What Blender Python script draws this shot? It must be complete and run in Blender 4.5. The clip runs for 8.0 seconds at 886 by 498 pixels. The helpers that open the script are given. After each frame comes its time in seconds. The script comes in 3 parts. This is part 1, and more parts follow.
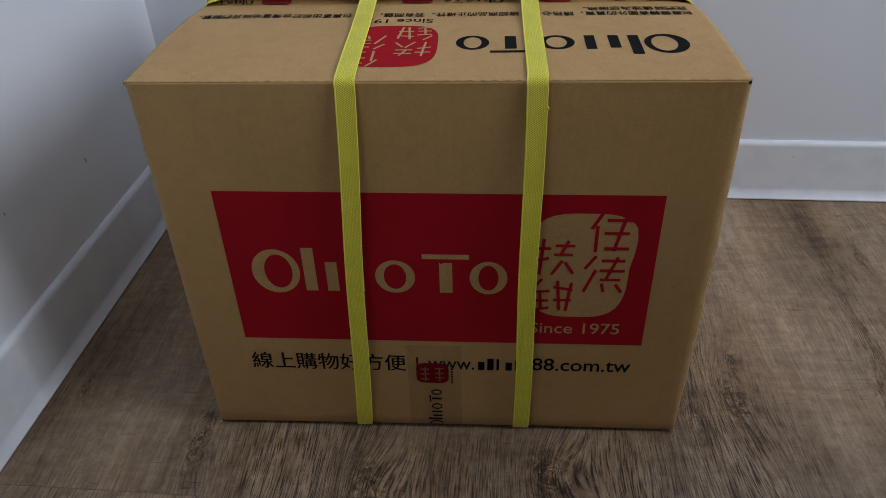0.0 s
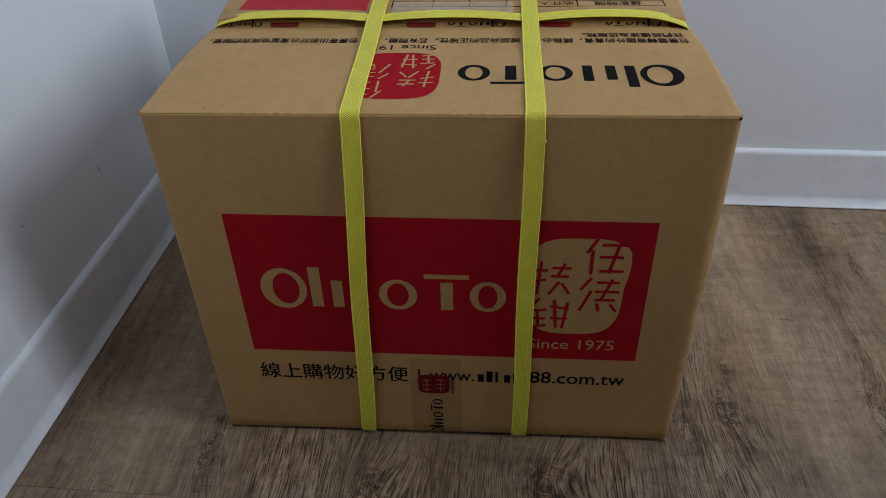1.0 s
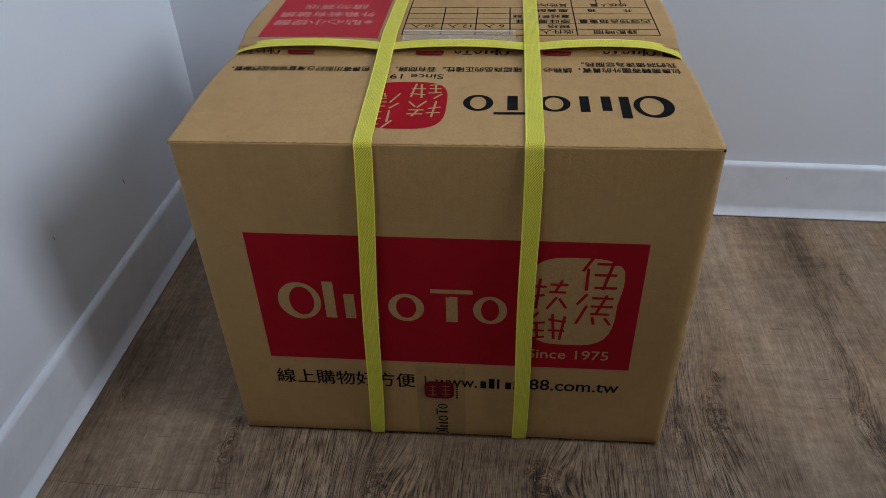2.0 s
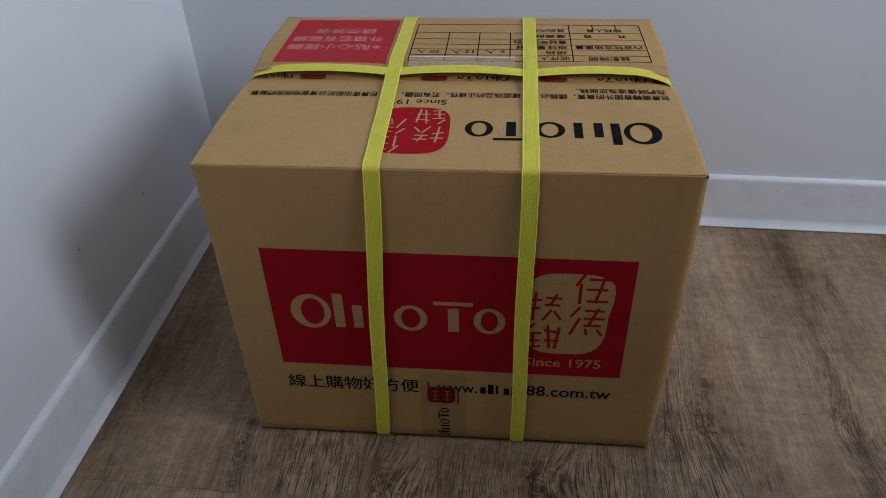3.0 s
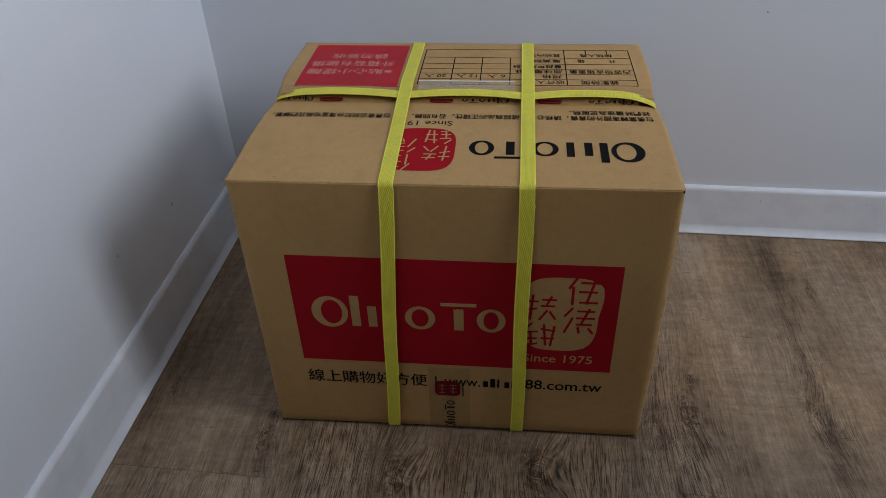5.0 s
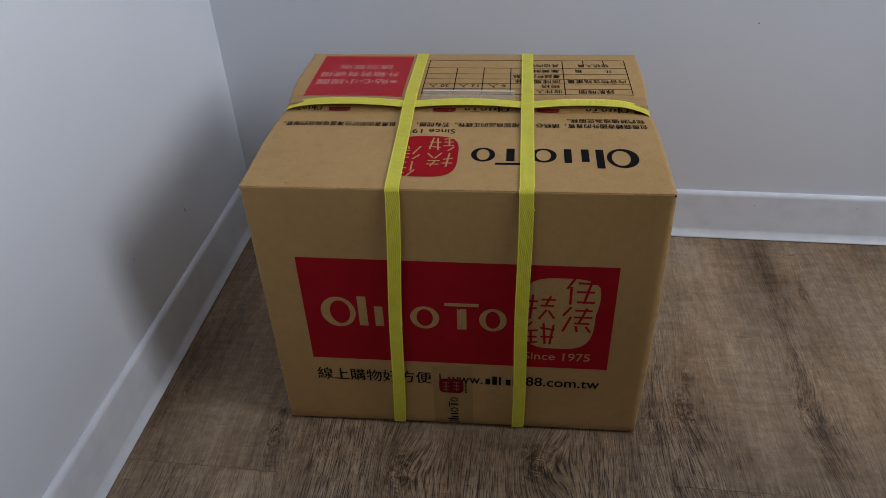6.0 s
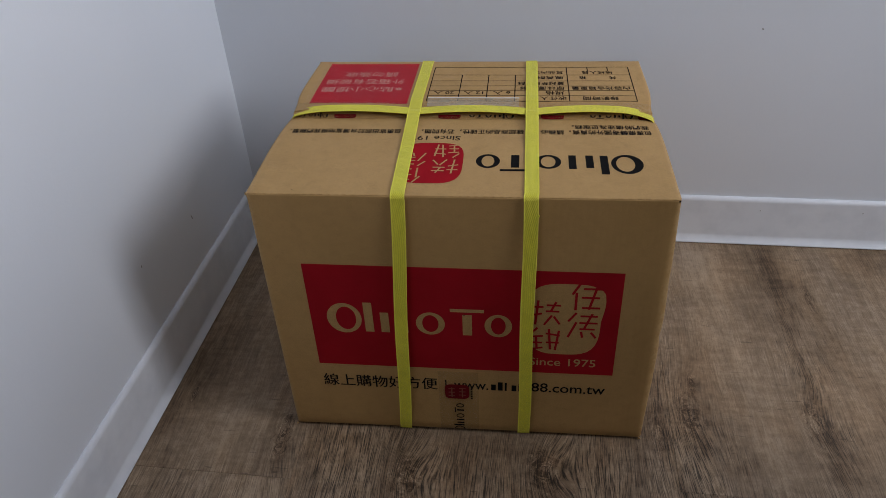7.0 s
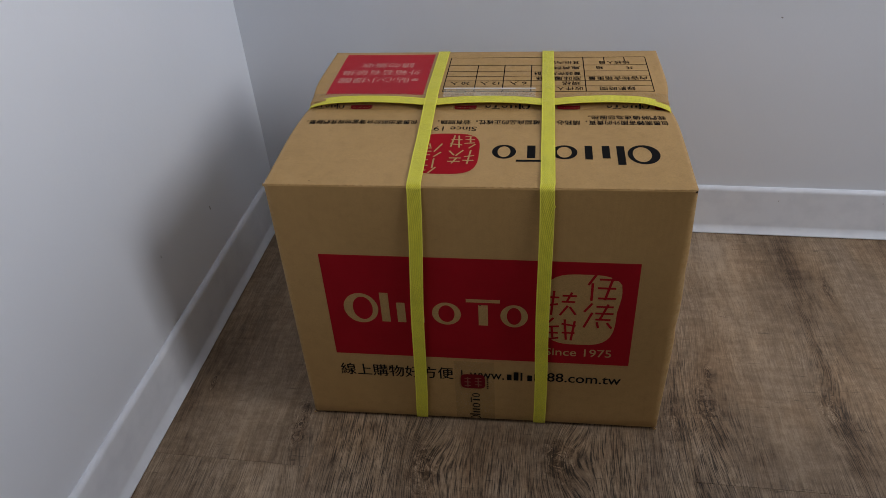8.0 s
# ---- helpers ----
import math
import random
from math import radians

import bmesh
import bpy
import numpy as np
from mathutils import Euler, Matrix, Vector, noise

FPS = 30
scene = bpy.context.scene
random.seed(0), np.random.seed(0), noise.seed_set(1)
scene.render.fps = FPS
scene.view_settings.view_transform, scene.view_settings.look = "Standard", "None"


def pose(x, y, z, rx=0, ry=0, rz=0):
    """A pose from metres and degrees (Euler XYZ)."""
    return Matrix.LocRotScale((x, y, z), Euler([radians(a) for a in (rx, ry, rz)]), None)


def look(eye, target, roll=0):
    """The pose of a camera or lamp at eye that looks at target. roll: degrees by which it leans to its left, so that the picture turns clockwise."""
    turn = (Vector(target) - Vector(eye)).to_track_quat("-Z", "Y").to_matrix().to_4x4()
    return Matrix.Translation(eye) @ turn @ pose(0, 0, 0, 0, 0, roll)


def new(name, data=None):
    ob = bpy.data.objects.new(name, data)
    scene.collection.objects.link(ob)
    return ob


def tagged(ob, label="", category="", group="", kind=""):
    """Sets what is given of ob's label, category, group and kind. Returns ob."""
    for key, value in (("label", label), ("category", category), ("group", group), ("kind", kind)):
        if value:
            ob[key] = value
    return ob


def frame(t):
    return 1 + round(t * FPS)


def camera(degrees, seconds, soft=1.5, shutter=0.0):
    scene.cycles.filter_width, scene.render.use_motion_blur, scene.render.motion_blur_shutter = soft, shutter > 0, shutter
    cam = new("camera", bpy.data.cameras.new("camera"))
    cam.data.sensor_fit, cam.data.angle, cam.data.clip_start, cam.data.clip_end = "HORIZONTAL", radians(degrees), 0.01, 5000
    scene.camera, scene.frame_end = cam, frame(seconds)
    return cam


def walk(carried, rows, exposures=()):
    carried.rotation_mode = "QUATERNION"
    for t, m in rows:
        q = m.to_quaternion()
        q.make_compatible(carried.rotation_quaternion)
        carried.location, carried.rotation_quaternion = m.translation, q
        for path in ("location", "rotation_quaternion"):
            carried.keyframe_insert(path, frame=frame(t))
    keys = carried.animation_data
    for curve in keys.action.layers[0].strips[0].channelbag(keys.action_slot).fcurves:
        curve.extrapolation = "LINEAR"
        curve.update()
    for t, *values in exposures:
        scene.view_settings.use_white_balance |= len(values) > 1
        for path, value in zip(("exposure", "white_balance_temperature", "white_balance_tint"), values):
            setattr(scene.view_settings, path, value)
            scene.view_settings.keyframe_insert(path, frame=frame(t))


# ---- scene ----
cam = camera(60.9, 8.0, soft=0.8)
PATH = [
    (0, (0.04, -0.516, 0.586), (-0.071, 1.109, -0.574), -1.8),
    (0.5, (0.043, -0.513, 0.605), (-0.076, 1.094, -0.58), -1.8),
    (1, (0.046, -0.514, 0.63), (-0.083, 1.077, -0.576), -1.8),
    (1.5, (0.049, -0.522, 0.65), (-0.091, 1.06, -0.565), -1.9),
    (2, (0.051, -0.537, 0.676), (-0.099, 1.04, -0.545), -1.9),
    (3.5, (0.057, -0.58, 0.735), (-0.107, 0.992, -0.49), -1.9),
    (4, (0.057, -0.598, 0.749), (-0.109, 0.976, -0.474), -2.0),
    (4.5, (0.058, -0.611, 0.76), (-0.111, 0.964, -0.46), -2.0),
    (6, (0.063, -0.662, 0.791), (-0.118, 0.927, -0.41), -2.4),
    (6.5, (0.063, -0.666, 0.794), (-0.123, 0.928, -0.401), -2.6),
    (7, (0.064, -0.665, 0.793), (-0.133, 0.933, -0.394), -2.9),
    (7.5, (0.064, -0.67, 0.794), (-0.141, 0.932, -0.386), -3.1),
    (8, (0.064, -0.668, 0.795), (-0.174, 0.911, -0.41), -3.8),
]
EXPOSURES = [(0, 0.05, 6330, 13), (1, 0.06, 6280, 11), (2, 0.07, 6190, 12), (3.5, -0.09, 6280, 13), (4.5, -0.11, 6330, 13), (6, -0.07, 6520, 14),
             (7, -0.01, 6600, 15), (8, -0.04, 6750, 15)]
walk(cam, [(t, look(eye, target, roll)) for t, eye, target, roll in PATH], EXPOSURES)

# ---- light ----
world = bpy.data.worlds.new("sky")
scene.world = world
world.use_nodes = True
wn = world.node_tree.nodes
sky = wn.new("ShaderNodeTexSky")
sky.sky_type = "NISHITA"
sky.sun_disc = False
sky.sun_elevation = radians(40)
sky.sun_rotation = radians(270)
wn["Background"].inputs["Strength"].default_value = 0.08
world.node_tree.links.new(sky.outputs[0], wn["Background"].inputs["Color"])

# The room stands a little askew to the box: its corner, and its turn.
# The floor lies 5 mm under the box's front fold, which its bulging bottom lifts off the ground.
FLOOR_Z = -0.005
ROOM = pose(-0.4225, 0.4868, FLOOR_Z, 0, 0, -2.05)
RW, RD, RH = 2.3, 1.5, 2.45          # width, depth, height of the room
WIN = (-1.27, -0.60, 0.95, 2.20)     # the window in the east wall: v from, v to, z from, z to

sun_data = bpy.data.lights.new("sun", "SUN")
sun_data.energy, sun_data.angle, sun_data.color = 2.0, radians(0.5), (1.0, 0.95, 0.88)
sun = new("sun", sun_data)
sun.matrix_world = look((-6, -1, 5), (0, 0, 0))

day_data = bpy.data.lights.new("daylight", "AREA")
day_data.shape, day_data.size, day_data.size_y = "RECTANGLE", WIN[1] - WIN[0] - 0.04, WIN[3] - WIN[2] - 0.04
day_data.energy, day_data.color = 33.0, (0.915, 0.96, 1.0)
day = new("daylight", day_data)
wc = Vector((RW + 0.06, (WIN[0] + WIN[1]) / 2, (WIN[2] + WIN[3]) / 2))
day.matrix_world = look(ROOM @ wc, ROOM @ (wc + Vector((-1, 0, 0))))


# ---- materials ----
class Mat:
    """A node material in the making."""

    def __init__(self, name):
        self.m = bpy.data.materials.new(name)
        self.m.use_nodes = True
        self.t = self.m.node_tree
        self.b = self.t.nodes["Principled BSDF"]

    def n(self, kind, **inputs):
        node = self.t.nodes.new("ShaderNode" + kind)
        for k, v in inputs.items():
            self.put(node.inputs[k.replace("_", " ")], v)
        return node

    def put(self, socket, v):
        if isinstance(v, bpy.types.NodeSocket):
            self.t.links.new(v, socket)
        else:
            socket.default_value = v

    def math(self, op, a, b=0.0):
        node = self.t.nodes.new("ShaderNodeMath")
        node.operation = op
        self.put(node.inputs[0], a)
        self.put(node.inputs[1], b)
        return node.outputs[0]

    def vec(self, op, a, b=(0, 0, 0)):
        node = self.t.nodes.new("ShaderNodeVectorMath")
        node.operation = op
        self.put(node.inputs[0], a)
        self.put(node.inputs[1], b)
        return node.outputs["Value"] if op in ("DOT_PRODUCT", "LENGTH") else node.outputs[0]

    def coords(self, which="Object"):
        return self.t.nodes.new("ShaderNodeTexCoord").outputs[which]

    def noise(self, co, scale, detail=3.0, rough=0.55, distortion=0.0):
        node = self.n("TexNoise", Vector=co, Scale=scale, Detail=detail, Roughness=rough, Distortion=distortion)
        return node.outputs["Fac"]

    def ramp(self, fac, stops):
        node = self.t.nodes.new("ShaderNodeValToRGB")
        el = node.color_ramp.elements
        while len(el) < len(stops):
            el.new(0.5)
        for e, (p, c) in zip(el, stops):
            e.position = p
            e.color = (*c, 1) if len(c) == 3 else c
        self.put(node.inputs[0], fac)
        return node.outputs[0]

    def mix(self, fac, a, b, blend="MIX"):
        node = self.t.nodes.new("ShaderNodeMix")
        node.data_type, node.blend_type = "RGBA", blend
        self.put(node.inputs[0], fac)
        self.put(node.inputs[6], a)
        self.put(node.inputs[7], b)
        return node.outputs[2]

    def bump(self, height, strength, distance):
        node = self.n("Bump", Height=height, Strength=strength, Distance=distance)
        self.put(self.b.inputs["Normal"], node.outputs[0])

    def set(self, **inputs):
        for k, v in inputs.items():
            self.put(self.b.inputs[k.replace("_", " ")], v)
        return self.m


def rgb(r, g, b):
    return (r, g, b, 1.0)


def grey(v):
    return (v, v, v)


def wall_paint():
    k = Mat("white wall paint")
    co = k.coords()
    big = k.noise(co, 2.2, 3)
    fine = k.noise(co, 260, 3)
    col = k.ramp(big, [(0.3, (0.725, 0.765, 0.825)), (0.7, (0.765, 0.80, 0.855))])
    k.bump(k.math("ADD", k.math("MULTIPLY", fine, 0.5), k.noise(co, 45, 2)), 0.10, 0.002)
    return k.set(Base_Color=col, Roughness=k.ramp(big, [(0.3, grey(0.42)), (0.7, grey(0.55))]))


def trim_paint():
    k = Mat("white baseboard paint")
    co = k.coords()
    dust = k.noise(co, 30, 4)
    col = k.ramp(dust, [(0.25, (0.68, 0.712, 0.765)), (0.6, (0.76, 0.79, 0.84))])
    k.bump(k.noise(co, 90, 3), 0.06, 0.001)
    return k.set(Base_Color=col, Roughness=0.33)


# knots in the floor's print: place, half width, half length, strength
KNOTS = [(-0.070, -0.082, 0.020, 0.026, 1.0), (0.103, -0.056, 0.022, 0.024, 0.9), (-0.246, -0.020, 0.013, 0.026, 0.9),
         (0.300, 0.047, 0.018, 0.028, 0.6), (0.461, 0.045, 0.015, 0.026, 0.65), (0.253, 0.010, 0.014, 0.030, 0.45),
         (0.312, 0.105, 0.005, 0.009, 1.0), (-0.395, 0.048, 0.005, 0.010, 1.0), (0.526, 0.301, 0.008, 0.018, 0.6)]

# dark streaks of heartwood in the print: place, half width, half length, strength
STREAKS = [(0.478, 0.400, 0.020, 0.060, 0.9), (0.478, 0.310, 0.015, 0.080, 0.9), (0.472, 0.200, 0.008, 0.070, 0.9), (0.474, 0.110, 0.007, 0.050, 0.7),
           (0.474, 0.015, 0.013, 0.050, 1.0), (0.472, -0.048, 0.008, 0.030, 0.7), (0.526, 0.300, 0.008, 0.035, 0.8), (0.518, 0.200, 0.012, 0.050, 0.4),
           (0.560, 0.060, 0.012, 0.090, 0.7), (0.650, 0.410, 0.025, 0.050, 0.7), (0.262, 0.030, 0.012, 0.080, 0.7), (0.300, 0.005, 0.014, 0.050, 0.4),
           (0.271, -0.075, 0.004, 0.025, 1.0), (0.311, -0.014, 0.006, 0.012, 0.8), (-0.409, 0.078, 0.010, 0.055, 1.0), (-0.420, 0.000, 0.012, 0.045, 1.0),
           (-0.240, -0.058, 0.009, 0.020, 1.0), (0.100, -0.052, 0.012, 0.024, 0.7), (-0.150, -0.045, 0.006, 0.045, 0.8), (-0.187, -0.095, 0.007, 0.050, 0.7),
           (0.175, -0.030, 0.007, 0.050, 0.5), (-0.385, 0.150, 0.030, 0.060, 0.4), (0.040, -0.030, 0.030, 0.012, 0.4)]

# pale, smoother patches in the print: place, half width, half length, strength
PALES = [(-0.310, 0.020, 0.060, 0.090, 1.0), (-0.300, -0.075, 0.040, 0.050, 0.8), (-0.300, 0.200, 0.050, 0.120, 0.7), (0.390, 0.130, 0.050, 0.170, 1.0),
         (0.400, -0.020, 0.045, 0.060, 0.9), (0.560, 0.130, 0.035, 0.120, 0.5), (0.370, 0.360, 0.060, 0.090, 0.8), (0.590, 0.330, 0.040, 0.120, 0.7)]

# where the open pores stand out dark: place, half width, half length, strength
PORES = [(-0.130, -0.060, 0.075, 0.120, 1.0), (0.030, -0.110, 0.110, 0.070, 0.9), (0.170, -0.070, 0.070, 0.090, 0.8), (0.300, -0.030, 0.035, 0.075, 0.8),
         (0.262, 0.090, 0.030, 0.090, 0.6), (-0.330, -0.110, 0.070, 0.030, 0.5), (0.475, 0.060, 0.022, 0.150, 0.5), (0.510, -0.130, 0.200, 0.040, 0.5)]


def floor_vinyl():
    """Grey-brown oak: dark pores along the grain, arches round the knots, smooth pale patches, saw marks across."""
    k = Mat("grey-brown oak plank floor")
    geo = k.n("NewGeometry").outputs["Position"]
    rnd = k.n("ObjectInfo").outputs["Random"]
    sep = k.n("SeparateXYZ", Vector=geo)
    px, py = sep.outputs[0], sep.outputs[1]
    shift = k.math("MULTIPLY", rnd, 37.0)
    flat = k.n("CombineXYZ", X=px, Y=py).outputs[0]
    ripple = k.noise(flat, 42, 4, 0.65)

    def spots(rows, at, power):
        total = 0.0
        for x, y, rx, ry, s in rows:
            d = k.vec("MULTIPLY", k.vec("SUBTRACT", at, (x, y, 0)), (1 / rx, 1 / ry, 0))
            total = k.math("ADD", total, k.math("MULTIPLY", k.math("EXPONENT", k.math("MULTIPLY", k.vec("DOT_PRODUCT", d, d), -power)), s))
        return total

    cloud = k.vec("SUBTRACT", k.n("TexNoise", Vector=flat, Scale=13.0, Detail=5.0, Roughness=0.6).outputs["Color"], (0.5, 0.5, 0.5))
    swell, rings = 0.0, 0.0
    for x, y, rx, ry, s in KNOTS:
        d = k.vec("MULTIPLY", k.vec("SUBTRACT", flat, (x, y, 0)), (1 / rx, 0.55 / ry, 0))
        rad = k.math("ADD", k.math("SQRT", k.math("ADD", k.vec("DOT_PRODUCT", d, d), 0.01)), k.math("MULTIPLY", ripple, 1.6))
        near = k.math("MULTIPLY", k.math("EXPONENT", k.math("MULTIPLY", k.vec("DOT_PRODUCT", d, d), -1.3)), s)
        ring_co = k.n("CombineXYZ", X=k.math("MULTIPLY", rad, 7.0), Y=k.math("MULTIPLY", px, 60.0), Z=k.math("MULTIPLY", py, 60.0)).outputs[0]
        rings = k.math("ADD", rings, k.math("MULTIPLY", near, k.math("SUBTRACT", k.noise(ring_co, 1.0, 2, 0.5), 0.56)))
        swell = k.math("ADD", swell, k.math("MULTIPLY", k.math("EXPONENT", k.math("MULTIPLY", k.vec("DOT_PRODUCT", d, d), -0.35)), rx * s * 1.5))
    core = spots(KNOTS, k.vec("ADD", flat, k.vec("MULTIPLY", cloud, (0.02, 0.02, 0))), 1.1)
    heart = spots(STREAKS, k.vec("ADD", flat, k.vec("MULTIPLY", cloud, (0.035, 0.05, 0))), 1.0)
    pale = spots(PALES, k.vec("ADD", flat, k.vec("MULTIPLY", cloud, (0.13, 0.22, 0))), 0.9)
    pores = spots(PORES, k.vec("ADD", flat, k.vec("MULTIPLY", cloud, (0.10, 0.14, 0))), 0.8)
    wob = k.noise(k.vec("MULTIPLY", flat, (6, 2.6, 1)), 1.0, 2)
    kink = k.noise(k.vec("MULTIPLY", flat, (34, 12, 1)), 1.0, 2)
    across = k.math("ADD", k.math("ADD", px, swell), k.math("ADD", k.math("MULTIPLY", wob, 0.030), k.math("MULTIPLY", kink, 0.0012)))

    def along(stretch, scale, detail, rough):
        co = k.n("CombineXYZ", X=k.math("ADD", across, shift), Y=k.math("MULTIPLY", py, stretch), Z=shift).outputs[0]
        return k.noise(co, scale, detail, rough)
    broad = along(0.30, 13, 5, 0.62)
    streak = along(0.07, 80, 4, 0.6)
    fibre = along(0.05, 330, 4, 0.70)
    dash = along(0.042, 800, 3, 0.60)
    fine = along(0.055, 900, 3, 0.7)
    warm = along(0.40, 16, 3, 0.6)
    mottle = k.noise(k.vec("MULTIPLY", flat, (0.9, 0.9, 1)), 90, 8, 0.74)
    swirl = k.noise(k.vec("MULTIPLY", flat, (1, 1.2, 1)), 95, 3, 0.6, 2.2)
    saw = k.noise(k.n("CombineXYZ", X=k.math("MULTIPLY", px, 0.11), Y=k.math("ADD", py, k.math("MULTIPLY", px, 0.02)), Z=shift).outputs[0], 210, 3, 0.65)
    sawlow = k.noise(k.n("CombineXYZ", X=k.math("MULTIPLY", px, 0.25), Y=py, Z=shift).outputs[0], 75, 4, 0.65)
    m = 0.0
    for part_of, weight in ((broad, 0.30), (streak, 0.20), (fibre, 0.17), (mottle, 0.27), (sawlow, 0.15)):
        m = k.math("ADD", m, k.math("MULTIPLY", part_of, weight))
    m = k.math("ADD", m, k.math("MULTIPLY", k.math("MULTIPLY", core, k.math("SUBTRACT", swirl, 0.56)), 0.35))
    m = k.math("ADD", m, k.math("MULTIPLY", rings, 1.1))
    m = k.math("SUBTRACT", m, k.math("MULTIPLY", k.math("MULTIPLY", heart, k.math("ADD", mottle, streak)), 0.085))
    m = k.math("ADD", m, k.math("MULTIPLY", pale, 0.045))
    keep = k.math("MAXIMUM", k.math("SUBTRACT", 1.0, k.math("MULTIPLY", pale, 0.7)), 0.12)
    open_grain = k.math("MINIMUM", k.math("ADD", k.math("MULTIPLY", keep, 0.22), k.math("ADD", k.math("MULTIPLY", pores, 0.95), k.math("MULTIPLY", heart, 0.25))), 1.0)
    col = k.ramp(m, [(0.37, (0.056, 0.034, 0.018)), (0.47, (0.160, 0.109, 0.066)), (0.56, (0.250, 0.184, 0.122)), (0.68, (0.40, 0.31, 0.22))])
    col = k.mix(open_grain, col, k.ramp(dash, [(0.385, grey(0.24)), (0.475, grey(0.99)), (0.62, grey(1.45))]), "MULTIPLY")
    col = k.mix(k.math("MULTIPLY", k.math("ADD", open_grain, 0.55), 0.6), col, k.ramp(fine, [(0.36, grey(0.50)), (0.47, grey(1.0)), (0.70, grey(1.14))]), "MULTIPLY")
    col = k.mix(0.70, col, k.ramp(saw, [(0.275, grey(0.36)), (0.335, grey(1.0)), (0.70, grey(1.0)), (0.76, grey(1.15))]), "MULTIPLY")
    col = k.mix(1.0, col, k.ramp(warm, [(0.36, (0.99, 0.94, 0.92)), (0.50, (1.01, 0.945, 0.89)), (0.66, (1.09, 0.98, 0.88))]), "MULTIPLY")
    col = k.mix(1.0, col, k.ramp(rnd, [(0.0, (0.99, 1.01, 1.02)), (1.0, (1.08, 1.09, 1.09))]), "MULTIPLY")
    k.bump(k.math("ADD", dash, k.math("MULTIPLY", mottle, 0.8)), 0.4, 0.0006)
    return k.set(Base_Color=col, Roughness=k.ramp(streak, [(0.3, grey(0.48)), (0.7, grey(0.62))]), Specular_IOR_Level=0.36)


def cardboard():
    k = Mat("brown corrugated cardboard")
    co = k.coords()
    big = k.noise(co, 9, 4, 0.6)
    fleck = k.noise(co, 420, 3, 0.7)
    fibre = k.noise(k.vec("MULTIPLY", co, (1, 1, 0.18)), 900, 2, 0.6)
    col = k.ramp(big, [(0.3, (0.446, 0.265, 0.095)), (0.7, (0.504, 0.302, 0.113))])
    col = k.mix(0.42, col, k.ramp(fleck, [(0.28, grey(0.66)), (0.45, grey(0.98)), (0.75, grey(1.10))]), "MULTIPLY")
    grain = k.noise(co, 1100, 2, 0.6)
    col = k.mix(0.8, col, k.ramp(grain, [(0.35, grey(0.86)), (0.5, grey(1.0)), (0.65, grey(1.13))]), "MULTIPLY")
    mottle = k.noise(co, 75, 4, 0.65)
    col = k.mix(0.42, col, k.ramp(mottle, [(0.32, (0.83, 0.82, 0.78)), (0.5, grey(1.0)), (0.68, (1.08, 1.08, 1.09))]), "MULTIPLY")
    side = k.math("ABSOLUTE", k.n("SeparateXYZ", Vector=co).outputs[0])
    worn = k.math("MULTIPLY", k.ramp(side, [(0.2240, grey(0.0)), (0.2300, grey(1.0))]), k.ramp(k.noise(co, 120, 5, 0.7), [(0.40, grey(0.0)), (0.62, grey(0.75))]))
    col = k.mix(worn, col, rgb(0.60, 0.41, 0.20))
    flute = k.n("TexWave", Vector=co, Scale=44.0, Distortion=1.2, Detail=1.0).outputs["Fac"]
    soft = k.noise(co, 14, 2)
    h = k.math("ADD", k.math("MULTIPLY", flute, 0.05), k.math("ADD", k.math("MULTIPLY", fibre, 0.12), k.math("MULTIPLY", soft, 1.3)))
    k.bump(h, 0.35, 0.0018)
    return k.set(Base_Color=col, Roughness=0.58, Specular_IOR_Level=0.42)


def ink(name, colour, rough=0.75, wear=0.08):
    """Printing ink on board, a little uneven."""
    k = Mat(name)
    co = k.coords()
    spots = k.noise(co, 700, 3, 0.7)
    big = k.noise(co, 22, 3)
    lo = tuple(c * (1 - wear) for c in colour)
    hi = tuple(min(1, c * (1 + wear)) for c in colour)
    col = k.ramp(big, [(0.3, lo), (0.7, hi)])
    col = k.mix(0.5, col, k.ramp(spots, [(0.3, grey(0.85)), (0.6, grey(1.0))]), "MULTIPLY")
    k.bump(spots, 0.08, 0.0005)
    return k.set(Base_Color=col, Roughness=rough, Specular_IOR_Level=0.06)


def strap_web():
    k = Mat("yellow woven polyester")
    uv = k.n("UVMap").outputs[0]
    sep = k.n("SeparateXYZ", Vector=uv)
    diag = k.math("ADD", k.math("MULTIPLY", sep.outputs[0], 1.0), k.math("MULTIPLY", sep.outputs[1], 1.55))
    lines = k.math("ADD", k.math("MULTIPLY", k.math("SINE", k.math("MULTIPLY", diag, 2 * math.pi / 0.0022)), 0.5), 0.5)
    rows = k.math("ADD", k.math("MULTIPLY", k.math("SINE", k.math("MULTIPLY", sep.outputs[0], 2 * math.pi / 0.0012)), 0.5), 0.5)
    weave = k.math("ADD", k.math("MULTIPLY", lines, 0.75), k.math("MULTIPLY", rows, 0.25))
    col = k.ramp(weave, [(0.1, (0.55, 0.50, 0.020)), (0.75, (0.95, 0.87, 0.060))])
    edge = k.ramp(k.math("MULTIPLY", k.math("ABSOLUTE", sep.outputs[0]), 100), [(0.62, grey(0.0)), (0.68, grey(1.0))])
    col = k.mix(edge, col, rgb(0.93, 0.86, 0.09))
    soil = k.ramp(k.noise(uv, 40, 3), [(0.3, grey(0.9)), (0.6, grey(1.0))])
    k.bump(weave, 0.8, 0.0005)
    return k.set(Base_Color=k.mix(0.8, col, soil, "MULTIPLY"), Roughness=0.5, Sheen_Weight=0.1)


